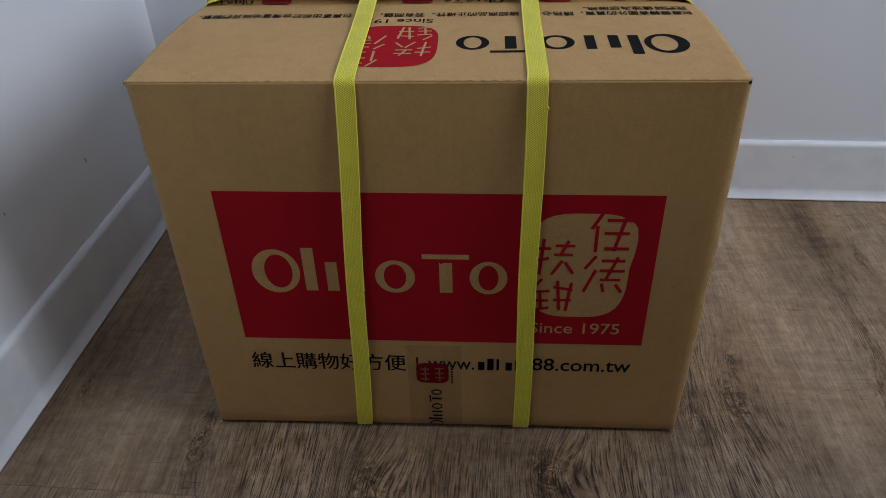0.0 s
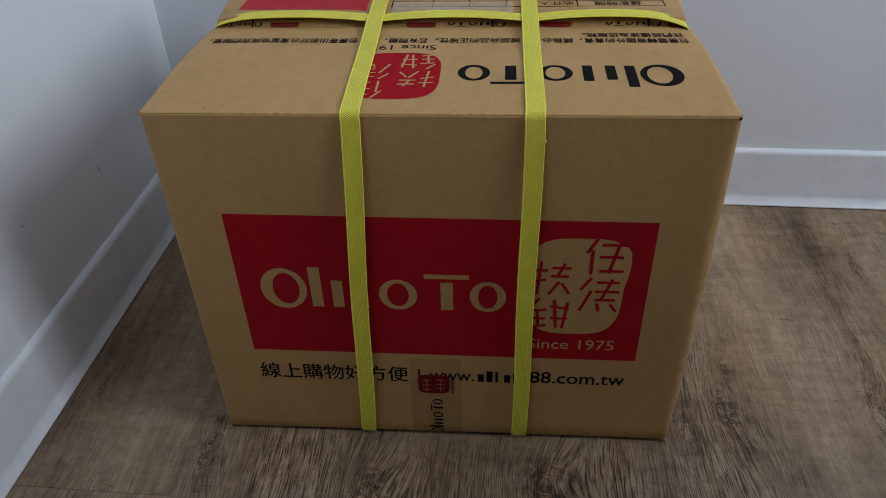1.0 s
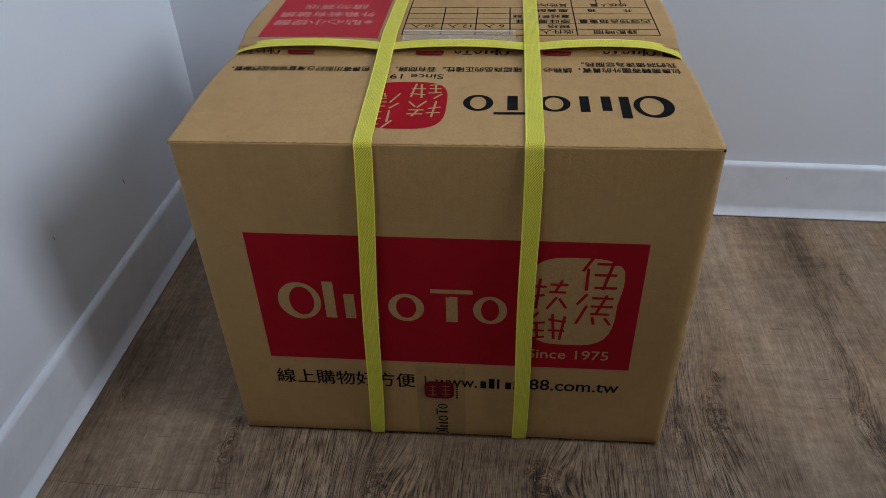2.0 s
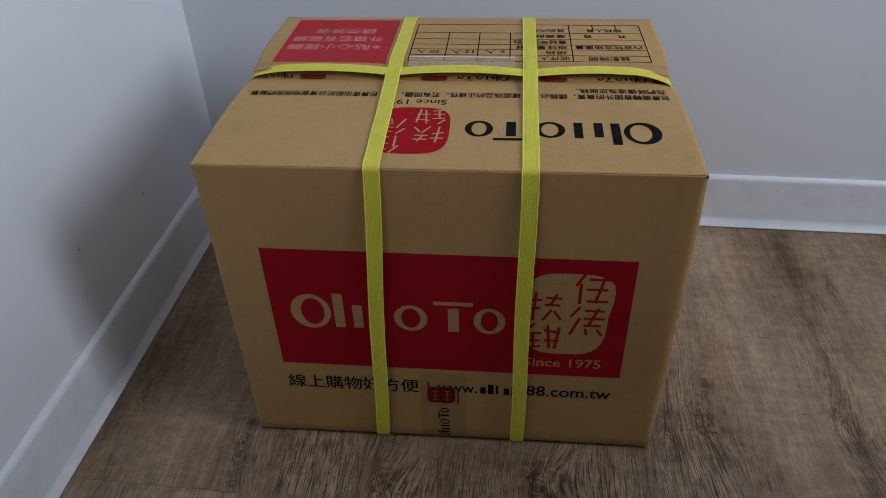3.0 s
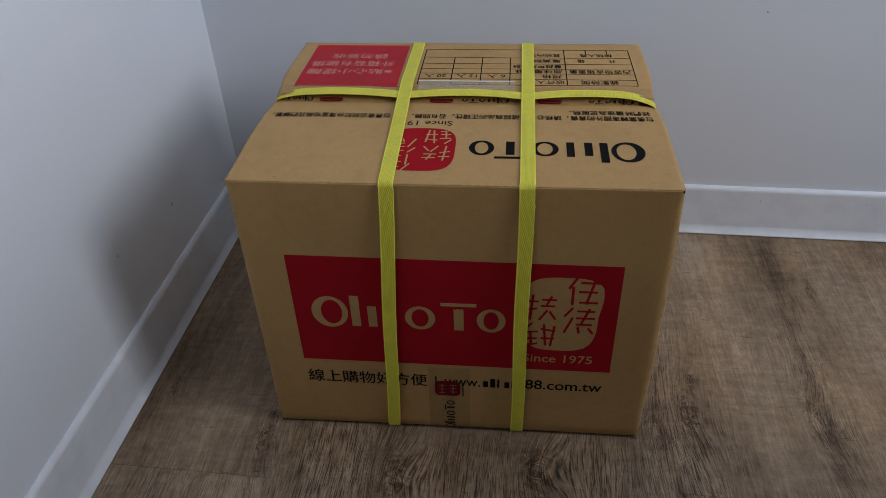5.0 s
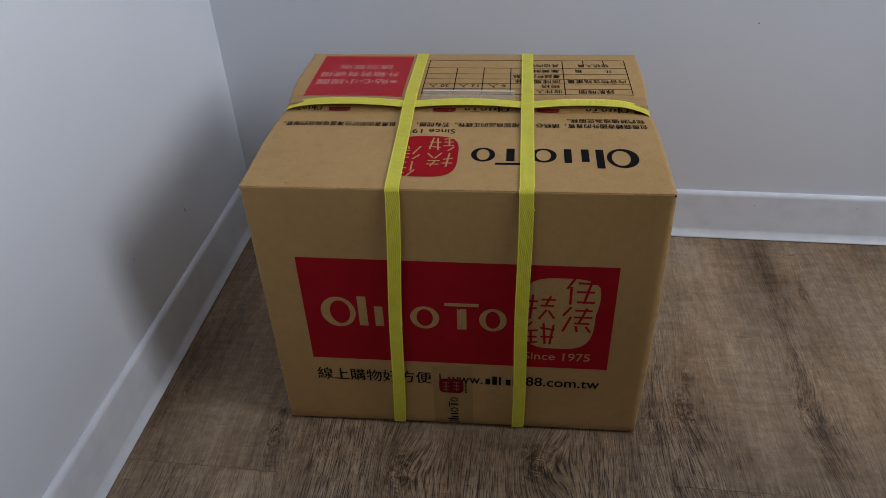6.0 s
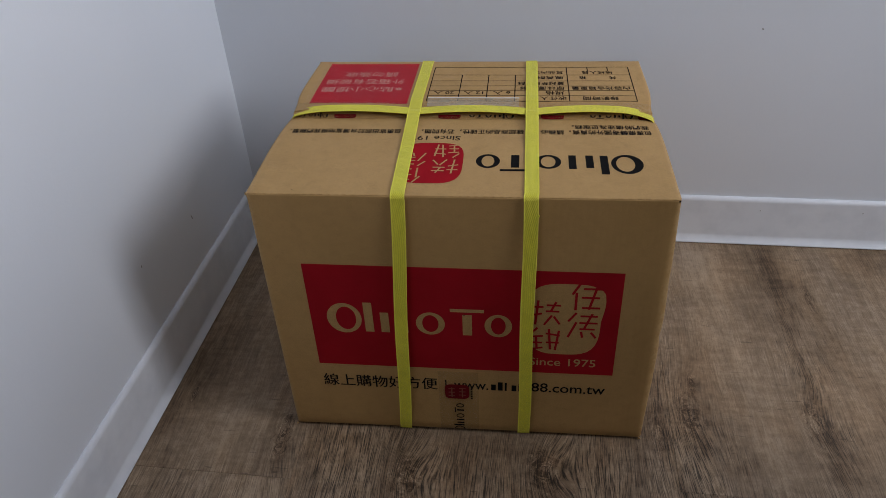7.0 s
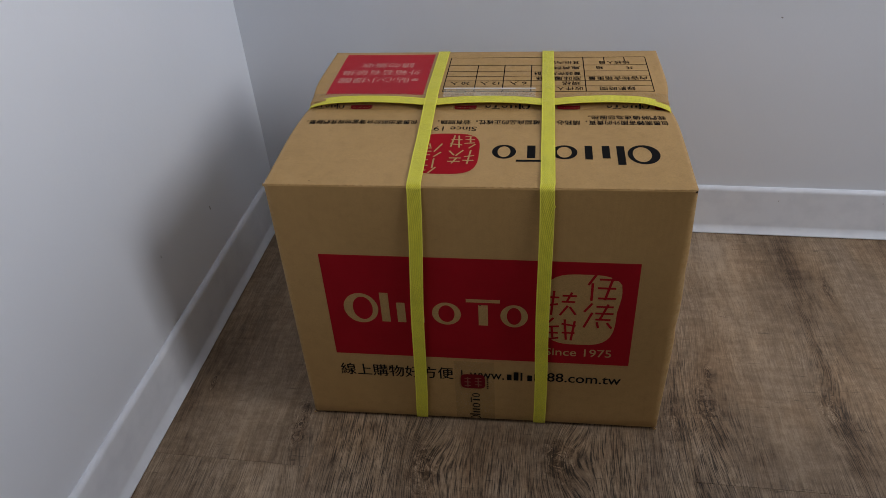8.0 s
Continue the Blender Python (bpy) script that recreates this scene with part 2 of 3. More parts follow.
def film(name, tint, alpha, rough):
    k = Mat(name)
    co = k.coords()
    wrinkle = k.noise(co, 60, 3, 0.6)
    k.bump(wrinkle, 0.25, 0.002)
    a = k.ramp(wrinkle, [(0.3, grey(alpha * 0.7)), (0.7, grey(min(1, alpha * 1.3)))])
    return k.set(Base_Color=tint, Roughness=rough, Alpha=a)


# Made-up dark finish for unseen walls, so that they bounce little light.
def dark_wood():
    k = Mat("dark brown wood")
    g = k.noise(k.vec("MULTIPLY", k.coords(), (14, 14, 0.8)), 3.0, 4)
    k.bump(g, 0.2, 0.001)
    return k.set(Base_Color=k.ramp(g, [(0.3, (0.020, 0.014, 0.010)), (0.7, (0.050, 0.034, 0.024))]), Roughness=0.6)


def mark_paint():
    k = Mat("dark scuff")
    return k.set(Base_Color=k.ramp(k.noise(k.coords(), 300, 2), [(0.3, grey(0.16)), (0.7, grey(0.34))]), Roughness=0.7)


WALL, TRIM, FLOOR, CARD = wall_paint(), trim_paint(), floor_vinyl(), cardboard()
RED, BLACK = ink("red ink", (0.37, 0.009, 0.016)), ink("black ink", (0.009, 0.0085, 0.0085))
LABEL_RED, PALE = ink("red label paper", (0.48, 0.014, 0.026), 0.5), ink("pale print on red", (0.60, 0.29, 0.24))
STRAP, SELVEDGE = strap_web(), ink("pale yellow cord", (0.88, 0.82, 0.12), 0.55)
TAPE, CLEAR = film("brown clear packing tape", rgb(0.33, 0.215, 0.10), 0.17, 0.22), film("clear film", rgb(0.62, 0.60, 0.55), 0.025, 0.3)
MILKY = film("milky clear film", rgb(0.86, 0.86, 0.83), 0.95, 0.2)
TAPE_RED, TAPE_BLACK = ink("red ink on tape", (0.17, 0.008, 0.012), 0.25), ink("black ink on tape", (0.02, 0.018, 0.016), 0.25)
TAPE_PALE = ink("dull print on tape", (0.30, 0.11, 0.07), 0.25)
SCUFF = mark_paint()
HAZY = film("hazy clear film", rgb(0.70, 0.64, 0.50), 0.34, 0.25)
DARKWOOD = dark_wood()


# ---- mesh helpers ----
def mesh_object(name, verts, faces, material, parent=None, label="", smooth=False):
    me = bpy.data.meshes.new(name)
    me.from_pydata([tuple(v) for v in verts], [], faces)
    me.validate()
    if smooth:
        me.shade_smooth()
    me.materials.append(material)
    ob = new(name, me)
    if parent:
        ob.parent = parent
    if label:
        ob["label"] = label
    return ob


def part(name, bm, material, parent, label="", smooth=False):
    me = bpy.data.meshes.new(name)
    bmesh.ops.recalc_face_normals(bm, faces=bm.faces)
    bm.to_mesh(me)
    bm.free()
    if smooth:
        me.shade_smooth()
    me.materials.append(material)
    ob = new(name, me)
    ob.parent = parent
    if label:
        ob["label"] = label
    return ob


def slab(lo, hi, m=ROOM):
    """A box between two corners of the room's own axes, as a bmesh in the world's."""
    bm = bmesh.new()
    bmesh.ops.create_cube(bm, size=1)
    for v in bm.verts:
        v.co = m @ Vector([(lo[i] + hi[i]) / 2 + v.co[i] * (hi[i] - lo[i]) for i in range(3)])
    return bm


def structure(name, bm, material, label, smooth=False):
    ob = part(name, bm, material, None, "", smooth)
    return tagged(ob, label, name.split("_")[0], kind="structure")


# ---- the room ----
T = 0.12
structure("wall_west", slab((-T, -RD - T, 0), (0, 0.004, RH)), WALL, "smooth white painted wall with a faint scuff")
structure("wall_north", slab((-T, 0, 0), (RW, T, RH)), WALL, "smooth white painted wall behind the box")
# Invented dark wall behind the camera; dims the bounce on the box front.
structure("wall_south", slab((-T, -RD - T, 0), (RW, -RD, RH)), DARKWOOD, "unseen dark brown wall added to cut bounced light")
structure("ceiling", slab((-T, -RD - T, RH), (RW + T, T, RH + T)), WALL, "plain white painted ceiling")


def wall_with_window():
    bm = bmesh.new()
    v0, v1, z0, z1 = WIN
    for lo, hi in (((RW, -RD - T, 0), (RW + T, v0, RH)), ((RW, v1, 0), (RW + T, T, RH)), ((RW, v0, 0), (RW + T, v1, z0)), ((RW, v0, z1), (RW + T, v1, RH))):
        piece = slab(lo, hi)
        me = bpy.data.meshes.new("piece")
        piece.to_mesh(me)
        piece.free()
        bm.from_mesh(me)
        bpy.data.meshes.remove(me)
    return bm


structure("wall_east", wall_with_window(), WALL, "plain white painted wall with a window opening")
# Added out of view: keeps low window light off the box front and floor.
structure("wall_half", slab((1.20, -RD, 0), (1.30, -0.615, 0.765)), DARKWOOD, "unseen dark half-height wall added to shade the box front")
structure("subfloor", slab((-T, -RD - T, -0.12), (RW + T, T, -0.008)), SCUFF, "dark screed under the floor planks")

PROFILE = [(0.0, 0.0905)]
PROFILE += [(0.0005 + 0.0068 * math.sin(radians(a)), 0.0825 + 0.0080 * math.cos(radians(a))) for a in range(0, 91, 10)]   # rounded top
PROFILE += [(0.0073 + 0.0075 * (i / 10) ** 1.6, 0.0165 - 0.0135 * i / 10) for i in range(11)]                            # flared foot
PROFILE += [(0.0146, 0.0014), (0.0, 0.0014)]


def baseboard(name, start, along, out, length, label, m=ROOM):
    """The moulding swept along one wall, in the room's axes."""
    a, o, s = Vector(along), Vector(out), Vector(start)
    n = max(2, int(length / 0.05))
    verts, faces = [], []
    for i in range(n + 1):
        for d, z in PROFILE:
            # mitred where it meets the other wall's moulding
            verts.append(m @ (s + a * max(i * length / n, d if i == 0 else 0) + o * d + Vector((0, 0, z))))
    k = len(PROFILE)
    for i in range(n):
        for j in range(k):
            q = (j + 1) % k
            faces.append((i * k + j, i * k + q, (i + 1) * k + q, (i + 1) * k + j))
    faces += [tuple(range(k)), tuple(range(n * k + k - 1, n * k - 1, -1))]
    ob = mesh_object(name, verts, faces, TRIM)
    bm = bmesh.new()
    bm.from_mesh(ob.data)
    bmesh.ops.recalc_face_normals(bm, faces=bm.faces)
    for f in bm.faces:
        f.smooth = len(f.verts) == 4 and max(v.co.z for v in f.verts) > 0.002
    bm.to_mesh(ob.data)
    bm.free()
    return tagged(ob, label, "baseboard", kind="structure")


baseboard("baseboard_west", (0, 0, 0), (0, -1, 0), (1, 0, 0), RD, "white moulded baseboard with a flared foot")
baseboard("baseboard_north", (0, 0, 0), (1, 0, 0), (0, -1, 0), RW, "white moulded baseboard with a flared foot and tiny specks")

# ---- the box ----
BW, BD, BH, SEAM = 0.230, 0.356, 0.368, 0.186   # half width, depth, height of the folds, where the flaps meet


FOLD = 0.0016                                   # radius of the front fold


def half_width(y, z=1.0):
    """Half the box's width at a depth y; the strap pinches it at the top."""
    pinch = 0.0045 * math.exp(-((y - 0.193) / 0.030) ** 2) * max(0.0, min(1.0, z / BH)) ** 2
    return BW - 0.0035 * y / BD - pinch


def top_z(x, y):
    """Height of the bowed top flaps."""
    if y < SEAM:
        z = BH + 0.0020 * math.sin(math.pi * y / SEAM) - 0.0018 * max(0.0, (y - SEAM + 0.012) / 0.012) ** 2
        fold = max(0.0, FOLD - y)
        z -= FOLD - math.sqrt(max(0.0, FOLD ** 2 - fold ** 2))       # rolls over into the front wall
    else:
        z = BH + 0.0078 - 0.0065 * max(0.0, (y - SEAM) / (BD - SEAM)) ** 1.4
        z -= 0.0008 * max(0.0, 1 - (BD - y) / 0.003) ** 2
        press = math.exp(-((x + 0.068) / 0.030) ** 2) + math.exp(-((x - 0.078) / 0.030) ** 2) + 0.8 * max(0.0, abs(x) / BW - 0.85) / 0.15
        z -= 0.0042 * press * max(0.0, 1 - (y - SEAM) / 0.030)
    edge = max(0.0, abs(x) / BW - 0.86) / 0.14
    wave = 0.0005 * noise.noise((x * 18, y * 18, 3.0)) * min(1, max(0, min(y, BD - y)) / 0.02)
    ridge = 0.0005 * (math.sin(2 * math.pi * x / 0.0088) + noise.noise((x * 160, 2.0, 0))) * max(0.0, 1 - y / 0.007) * (0.6 + 0.8 * noise.noise((x * 12, 0, 0)))
    return z + wave + ridge - 0.0025 * edge ** 2 * math.exp(-((y - 0.19) / 0.05) ** 2)


box = tagged(new("cardboard_box"), "closed brown corrugated cardboard box with red and black print", "box")
box.empty_display_size = 0.1


def body_ring(z, inset):
    """The outline of the four walls at one height, counter-clockwise from the front left."""
    pts = []
    rl, rr = 0.004, 0.004 + 0.009 * math.sin(math.pi * min(1, z / BH)) ** 0.7

    def corner(cx, cy, r, a0):
        for i in range(5):
            a = radians(a0 + 90 * i / 4)
            pts.append((cx + r * math.cos(a), cy + r * math.sin(a)))
    corner(-BW + rl, rl, rl, 180)
    rise = max(0.0, (z - BH + 0.022) / 0.022) * min(1.0, max(0.0, (BH - 0.003 - z) / 0.005))
    for i in range(1, 160):
        x = -BW + rl + (2 * BW - rl - rr) * i / 160
        pts.append((x, 0.0004 * rise * (1 + math.sin(2 * math.pi * x / 0.0088)) * (0.35 + 0.5 * max(0.0, x / BW) + 0.4 * noise.noise((x * 15, 0, 1.7)))))
    dent = -0.0052 * math.sin(math.pi * min(1, z / BH)) + 0.0016 * math.exp(-((z - 0.172) / 0.013) ** 2) + 0.0009 * math.exp(-((z - 0.255) / 0.020) ** 2)
    corner(BW - rr - dent, rr, rr, 270)
    for i in range(1, 24):
        y = rr + (BD - rl - rr) * i / 24
        pts.append((half_width(y, z), y))
    corner(half_width(BD) - rl, BD - rl, rl, 0)
    for i in range(1, 24):
        pts.append(((half_width(BD) - rl) * (1 - 2 * i / 24), BD))
    corner(-half_width(BD) + rl, BD - rl, rl, 90)
    for i in range(1, 24):
        y = rl + (BD - 2 * rl) * (1 - i / 24)
        pts.append((-half_width(y, z), y))
    out = []
    for x, y in pts:
        if inset:
            x -= math.copysign(min(inset, abs(x)), x) if abs(x) > BW - 0.02 else 0
            y = y + inset if y < 0.02 else (y - inset if y > BD - 0.02 else y)
        drop = -(0.0014 + 0.0014 * (x / BW) ** 2) * max(0.0, 1 - z / 0.03)   # the corners sag
        out.append((x, max(y, 0.0) if not inset else y, z + drop))
    return out


def box_body():
    levels = [(0.0014, 0.006), (0.0015, 0.0008), (0.0026, 0.0)] + [(0.004 + (BH - 0.008) * i / 36, 0.0) for i in range(1, 37)]
    levels = [lv for lv in levels if lv[0] < BH - 0.024] + [(BH - d, 0.0) for d in (0.024, 0.018, 0.013, 0.009, 0.006, 0.0042, 0.0026)]
    levels += [(BH - 0.0012, 0.0), (BH - 0.0016, 0.0040)]
    verts, faces = [], []
    for z, inset in levels:
        verts += body_ring(z, inset)
    n = len(verts) // len(levels)
    for i in range(len(levels) - 1):
        for j in range(n):
            q = (j + 1) % n
            faces.append((i * n + j, i * n + q, (i + 1) * n + q, (i + 1) * n + j))
    ob = mesh_object("body", verts, faces, CARD, box, smooth=True)
    return ob


body = box_body()


def flap(name, y0, y1):
    """A top flap: a bowed sheet of board, 4 mm thick."""
    nx, thick = 160, 0.004
    rows = [y0 + (y1 - y0) * j / 48 for j in range(49)]
    if y0 < FOLD:
        rows = [y0 + f * FOLD for f in (0.0, 0.05, 0.12, 0.22, 0.36, 0.55, 0.8)] + rows[1:]
    ny = len(rows) - 1
    verts, faces = [], []
    for layer in (0, 1):
        for y in rows:
            for i in range(nx + 1):
                x = (half_width(y) - 0.0008) * (2 * i / nx - 1)
                verts.append((x, y, top_z(x, y) - layer * thick))
    n = (nx + 1) * (ny + 1)
    for j in range(ny):
        for i in range(nx):
            a = j * (nx + 1) + i
            faces.append((a, a + 1, a + nx + 2, a + nx + 1))
            faces.append((n + a, n + a + nx + 1, n + a + nx + 2, n + a + 1))
    for i in range(nx):
        for a, flip in ((i, False), (ny * (nx + 1) + i, True)):
            f = (a + 1, a, n + a, n + a + 1)
            faces.append(f[::-1] if flip else f)
    for j in range(ny):
        for a, flip in ((j * (nx + 1), True), (j * (nx + 1) + nx, False)):
            f = (a + nx + 1, a, n + a, n + a + nx + 1)
            faces.append(f[::-1] if flip else f)
    ob = mesh_object(name, verts, faces, CARD, box)
    bm = bmesh.new()
    bm.from_mesh(ob.data)
    for f in bm.faces:
        f.smooth = abs(f.normal.z) > 0.1
    bm.to_mesh(ob.data)
    bm.free()
    return ob


front_flap = flap("front_flap", 0.0004, SEAM)
back_flap = flap("back_flap", SEAM + 0.0015, BD - 0.0012)
part("bottom", slab((-BW + 0.05, 0.06, FLOOR_Z + 0.0004), (BW - 0.05, BD - 0.06, 0.003), Matrix()), CARD, box)


# ---- print on the box ----
class Ink:
    """Flat shapes in the plane of a print, later laid on a surface."""

    def __init__(self):
        self.v, self.f, self.up = [], [], {}

    def rect(self, x0, y0, x1, y1, step=0.012):
        nx, ny = max(1, math.ceil(abs(x1 - x0) / step)), max(1, math.ceil(abs(y1 - y0) / step))
        b = len(self.v)
        for j in range(ny + 1):
            for i in range(nx + 1):
                self.v.append((x0 + (x1 - x0) * i / nx, y0 + (y1 - y0) * j / ny))
        for j in range(ny):
            for i in range(nx):
                a = b + j * (nx + 1) + i
                self.f.append((a, a + 1, a + nx + 2, a + nx + 1))
        return self

    def ring(self, cx, cy, rx, ry, tx, ty, off=0.0):
        """A closed ring of thickness tx at its sides and ty above and below; off: its hole set to one side, a share of tx."""
        b, n = len(self.v), 32
        for i in range(n):
            c, s = math.cos(2 * math.pi * i / n), math.sin(2 * math.pi * i / n)
            self.v += [(cx + rx * c, cy + ry * s), (cx + off * tx + (rx - tx) * c, cy + (ry - ty) * s)]
        for i in range(n):
            q = (i + 1) % n
            self.f.append((b + 2 * i, b + 2 * q, b + 2 * q + 1, b + 2 * i + 1))
        return self

    def blob(self, cx, cy, rx, ry, power=4.0, rows=10):
        """A filled rounded square."""
        b, n = len(self.v), 48
        self.v.append((cx, cy))
        for k in range(1, rows + 1):
            for i in range(n):
                c, s = math.cos(2 * math.pi * i / n), math.sin(2 * math.pi * i / n)
                r = (abs(c) ** power + abs(s) ** power) ** (-1 / power) * k / rows
                self.v.append((cx + rx * r * c, cy + ry * r * s))
        for i in range(n):
            q = (i + 1) % n
            self.f.append((b, b + 1 + i, b + 1 + q))
            for k in range(rows - 1):
                o = b + 1 + k * n
                self.f.append((o + i, o + n + i, o + n + q, o + q))
        return self

    def stroke(self, x0, y0, x1, y1, w):
        d = Vector((x1 - x0, y1 - y0))
        p = Vector((-d.y, d.x)).normalized() * (w / 2)
        b = len(self.v)
        self.v += [(x0 + p.x, y0 + p.y), (x0 - p.x, y0 - p.y), (x1 - p.x, y1 - p.y), (x1 + p.x, y1 + p.y)]
        self.f.append((b, b + 1, b + 2, b + 3))
        for i in range(b, b + 4):
            self.up[i] = 0.00002 * (b // 4 % 12)
        return self

    def text(self, body, x0, x1, y0, y1, heavy=0.0, turned=False, natural=False, double=0.0):
        """Writing in the built-in font, fitted to a rectangle (natural: fitted to its height and start alone)."""
        cu = bpy.data.curves.new("writing", "FONT")
        cu.body, cu.size, cu.offset, cu.resolution_u = body, 1.0, heavy, 3
        ob = new("writing", cu)
        bpy.context.view_layer.update()
        me = bpy.data.meshes.new_from_object(ob)
        bpy.data.objects.remove(ob)
        xs, ys = [v.co.x for v in me.vertices], [v.co.y for v in me.vertices]
        lx, hx, ly, hy = min(xs), max(xs), min(ys), max(ys)
        if natural:
            x1 = x0 + (hx - lx) * (y1 - y0) / (hy - ly)
        b = len(self.v)
        for v in me.vertices:
            u, w = (v.co.x - lx) / (hx - lx), (v.co.y - ly) / (hy - ly)
            if turned:
                u, w = 1 - u, 1 - w
            self.v.append((x0 + u * (x1 - x0), y0 + w * (y1 - y0)))
        self.f += [tuple(b + i for i in p.vertices) for p in me.polygons]
        if double:
            n = len(self.v) - b
            self.v += [(x + double, y + double * 0.6) for x, y in self.v[b:b + n]]
            for i in range(b + n, b + 2 * n):
                self.up[i] = 0.00003
            self.f += [tuple(b + n + i for i in p.vertices) for p in me.polygons]
        bpy.data.meshes.remove(me)
        return self

    def turned(self, cx, cy):
        """Turned half round about a point."""
        self.v = [(2 * cx - x, 2 * cy - y) for x, y in self.v]
        return self

    def front(self, name, material, parent, lift, label=""):
        """Laid on the front wall; the print there runs slightly downhill."""
        return mesh_object(name, [(x, -lift - self.up.get(i, 0), z - 0.0080 * x) for i, (x, z) in enumerate(self.v)], [f for f in self.f], material, parent, label)

    def top(self, name, material, parent, lift, label=""):
        return mesh_object(name, [(x, y, top_z(x, y) + lift + self.up.get(i, 0)) for i, (x, y) in enumerate(self.v)], self.f, material, parent, label)


def glyph_row(pen, x0, x1, y0, y1):
    """Plain rings and bars in the rhythm of a six-sign word mark."""
    w, h = x1 - x0, y1 - y0
    low = y0 + 0.76 * h

    def X(f):
        return x0 + f * w
    pen.ring(X(0.095), y0 + 0.48 * h, 0.095 * w, 0.48 * h, 0.040 * w, 0.11 * h, 0.25)
    pen.rect(X(0.205), y0 + 0.06 * h, X(0.252), y1)
    pen.rect(X(0.292), y0 + 0.06 * h, X(0.338), y0 + 0.70 * h)
    pen.rect(X(0.395), y0 + 0.06 * h, X(0.440), low)
    pen.ring(X(0.562), y0 + 0.40 * h, 0.078 * w, 0.36 * h, 0.034 * w, 0.085 * h)
    pen.rect(X(0.735), y0 + 0.06 * h, X(0.785), y0 + 0.72 * h)
    pen.rect(X(0.670), y0 + 0.80 * h, X(0.850), y0 + 0.90 * h)
    pen.ring(X(0.925), y0 + 0.40 * h, 0.073 * w, 0.36 * h, 0.034 * w, 0.085 * h)
    return pen


def sign_cluster(pen, cx, cy, w, h, t, kind):
    """A few plain brush-like bars that fill the square of one sign of the seal."""
    def S(a, b, c, d):
        pen.stroke(cx + a * w, cy + b * h, cx + c * w, cy + d * h, t)
    if kind == 0:
        S(-0.22, 0.50, -0.48, 0.08), S(-0.34, 0.16, -0.34, -0.50), S(0.36, 0.46, 0.12, -0.46)
        for b, c, d in ((0.30, -0.12, 0.50), (-0.02, -0.16, 0.46), (-0.40, -0.12, 0.50)):
            S(c, b, d, b)
    elif kind == 1:
        S(-0.24, 0.50, -0.50, 0.16), S(-0.22, 0.14, -0.48, -0.46), S(0.30, 0.48, 0.06, -0.10), S(-0.04, -0.22, 0.02, -0.46), S(0.30, -0.24, 0.48, -0.46)
        for b, c, d in ((0.38, -0.10, 0.48), (0.12, -0.12, 0.50), (-0.12, -0.10, 0.42)):
            S(c, b, d, b)
    elif kind == 2:
        S(-0.26, 0.50, -0.34, -0.48), S(-0.50, 0.24, -0.08, 0.24), S(-0.50, -0.10, -0.12, -0.02), S(0.22, -0.08, -0.04, -0.48), S(0.28, -0.12, 0.50, -0.44), S(0.34, 0.46, 0.16, 0.06)
        for b, c, d in ((0.32, 0.02, 0.50), (0.08, 0.00, 0.46)):
            S(c, b, d, b)
    else:
        S(-0.26, 0.50, -0.50, 0.20), S(-0.48, 0.10, -0.06, 0.14), S(-0.46, -0.16, -0.08, -0.16), S(-0.44, -0.46, -0.06, -0.38), S(-0.30, 0.08, -0.26, -0.42)
        S(0.02, 0.26, 0.50, 0.18), S(0.04, -0.14, 0.48, -0.14), S(0.12, 0.46, 0.20, -0.46), S(0.46, 0.40, 0.36, -0.48)
    return pen


L1, L2, L3, L4 = 0.00022, 0.00038, 0.00056, 0.00086

# front wall: red field with knocked-out shapes, seal, writing
Ink().rect(-0.1830, 0.1130, 0.1830, 0.2725, 0.05).front("printed_field", RED, body, L1, "deep red printed rectangle")
glyph_row(Ink(), -0.163, 0.060, 0.168, 0.217).front("word_mark", CARD, body, L2, "word mark left in bare board")
seal = Ink().blob(0.1195, 0.2005, 0.0425, 0.0545, 3.4)
seal.v = [(x + 0.10 * max(0, (z - 0.2)) * (x - 0.09) / 0.04, z + (0.006 * max(0.0, (x - 0.148) / 0.014) ** 2 if z > 0.235 else 0)) for x, z in seal.v]
seal.front("seal", CARD, body, L2, "rounded seal left in bare board")
for cx, cz, w, h, t, kind in ((0.1430, 0.2370, 0.033, 0.040, 0.0030, 0), (0.1415, 0.1930, 0.034, 0.040, 0.0029, 1), (0.0980, 0.2110, 0.034, 0.038, 0.0028, 2), (0.0985, 0.1700, 0.035, 0.036, 0.0028, 3)):
    sign_cluster(Ink(), cx, cz, w, h, t, kind).front("seal_sign", RED, body, L3, "red brush-like bars in the seal")
Ink().text("Since 1975", 0.0810, 0.1610, 0.1260, 0.1385, 0.006).front("since_line", CARD, body, L2, "small line of writing left in bare board")
Ink().text("線上購物好方便", -0.1815, -0.0342, 0.0740, 0.0950, double=0.0005).front("shop_line", BLACK, body, L1, "black printed line of writing")
url = Ink().stroke(-0.0230, 0.0755, -0.0230, 0.0925, 0.0018).text("www.", -0.0130, 0.0310, 0.0775, 0.0880, 0.010)
for i, hgt in enumerate((0.0105, 0.0150, 0.0145, 0.0105, 0.0135, 0.0105)):
    url.rect(0.0345 + 0.0086 * i, 0.0775, 0.0345 + 0.0086 * i + (0.0060 if i != 2 else 0.0025), 0.0775 + hgt)
url.text("88.com.tw", 0.0850, 0.1765, 0.0785, 0.0945, 0.010)
url.front("web_line", BLACK, body, L1, "black printed web address, part of it as bars")

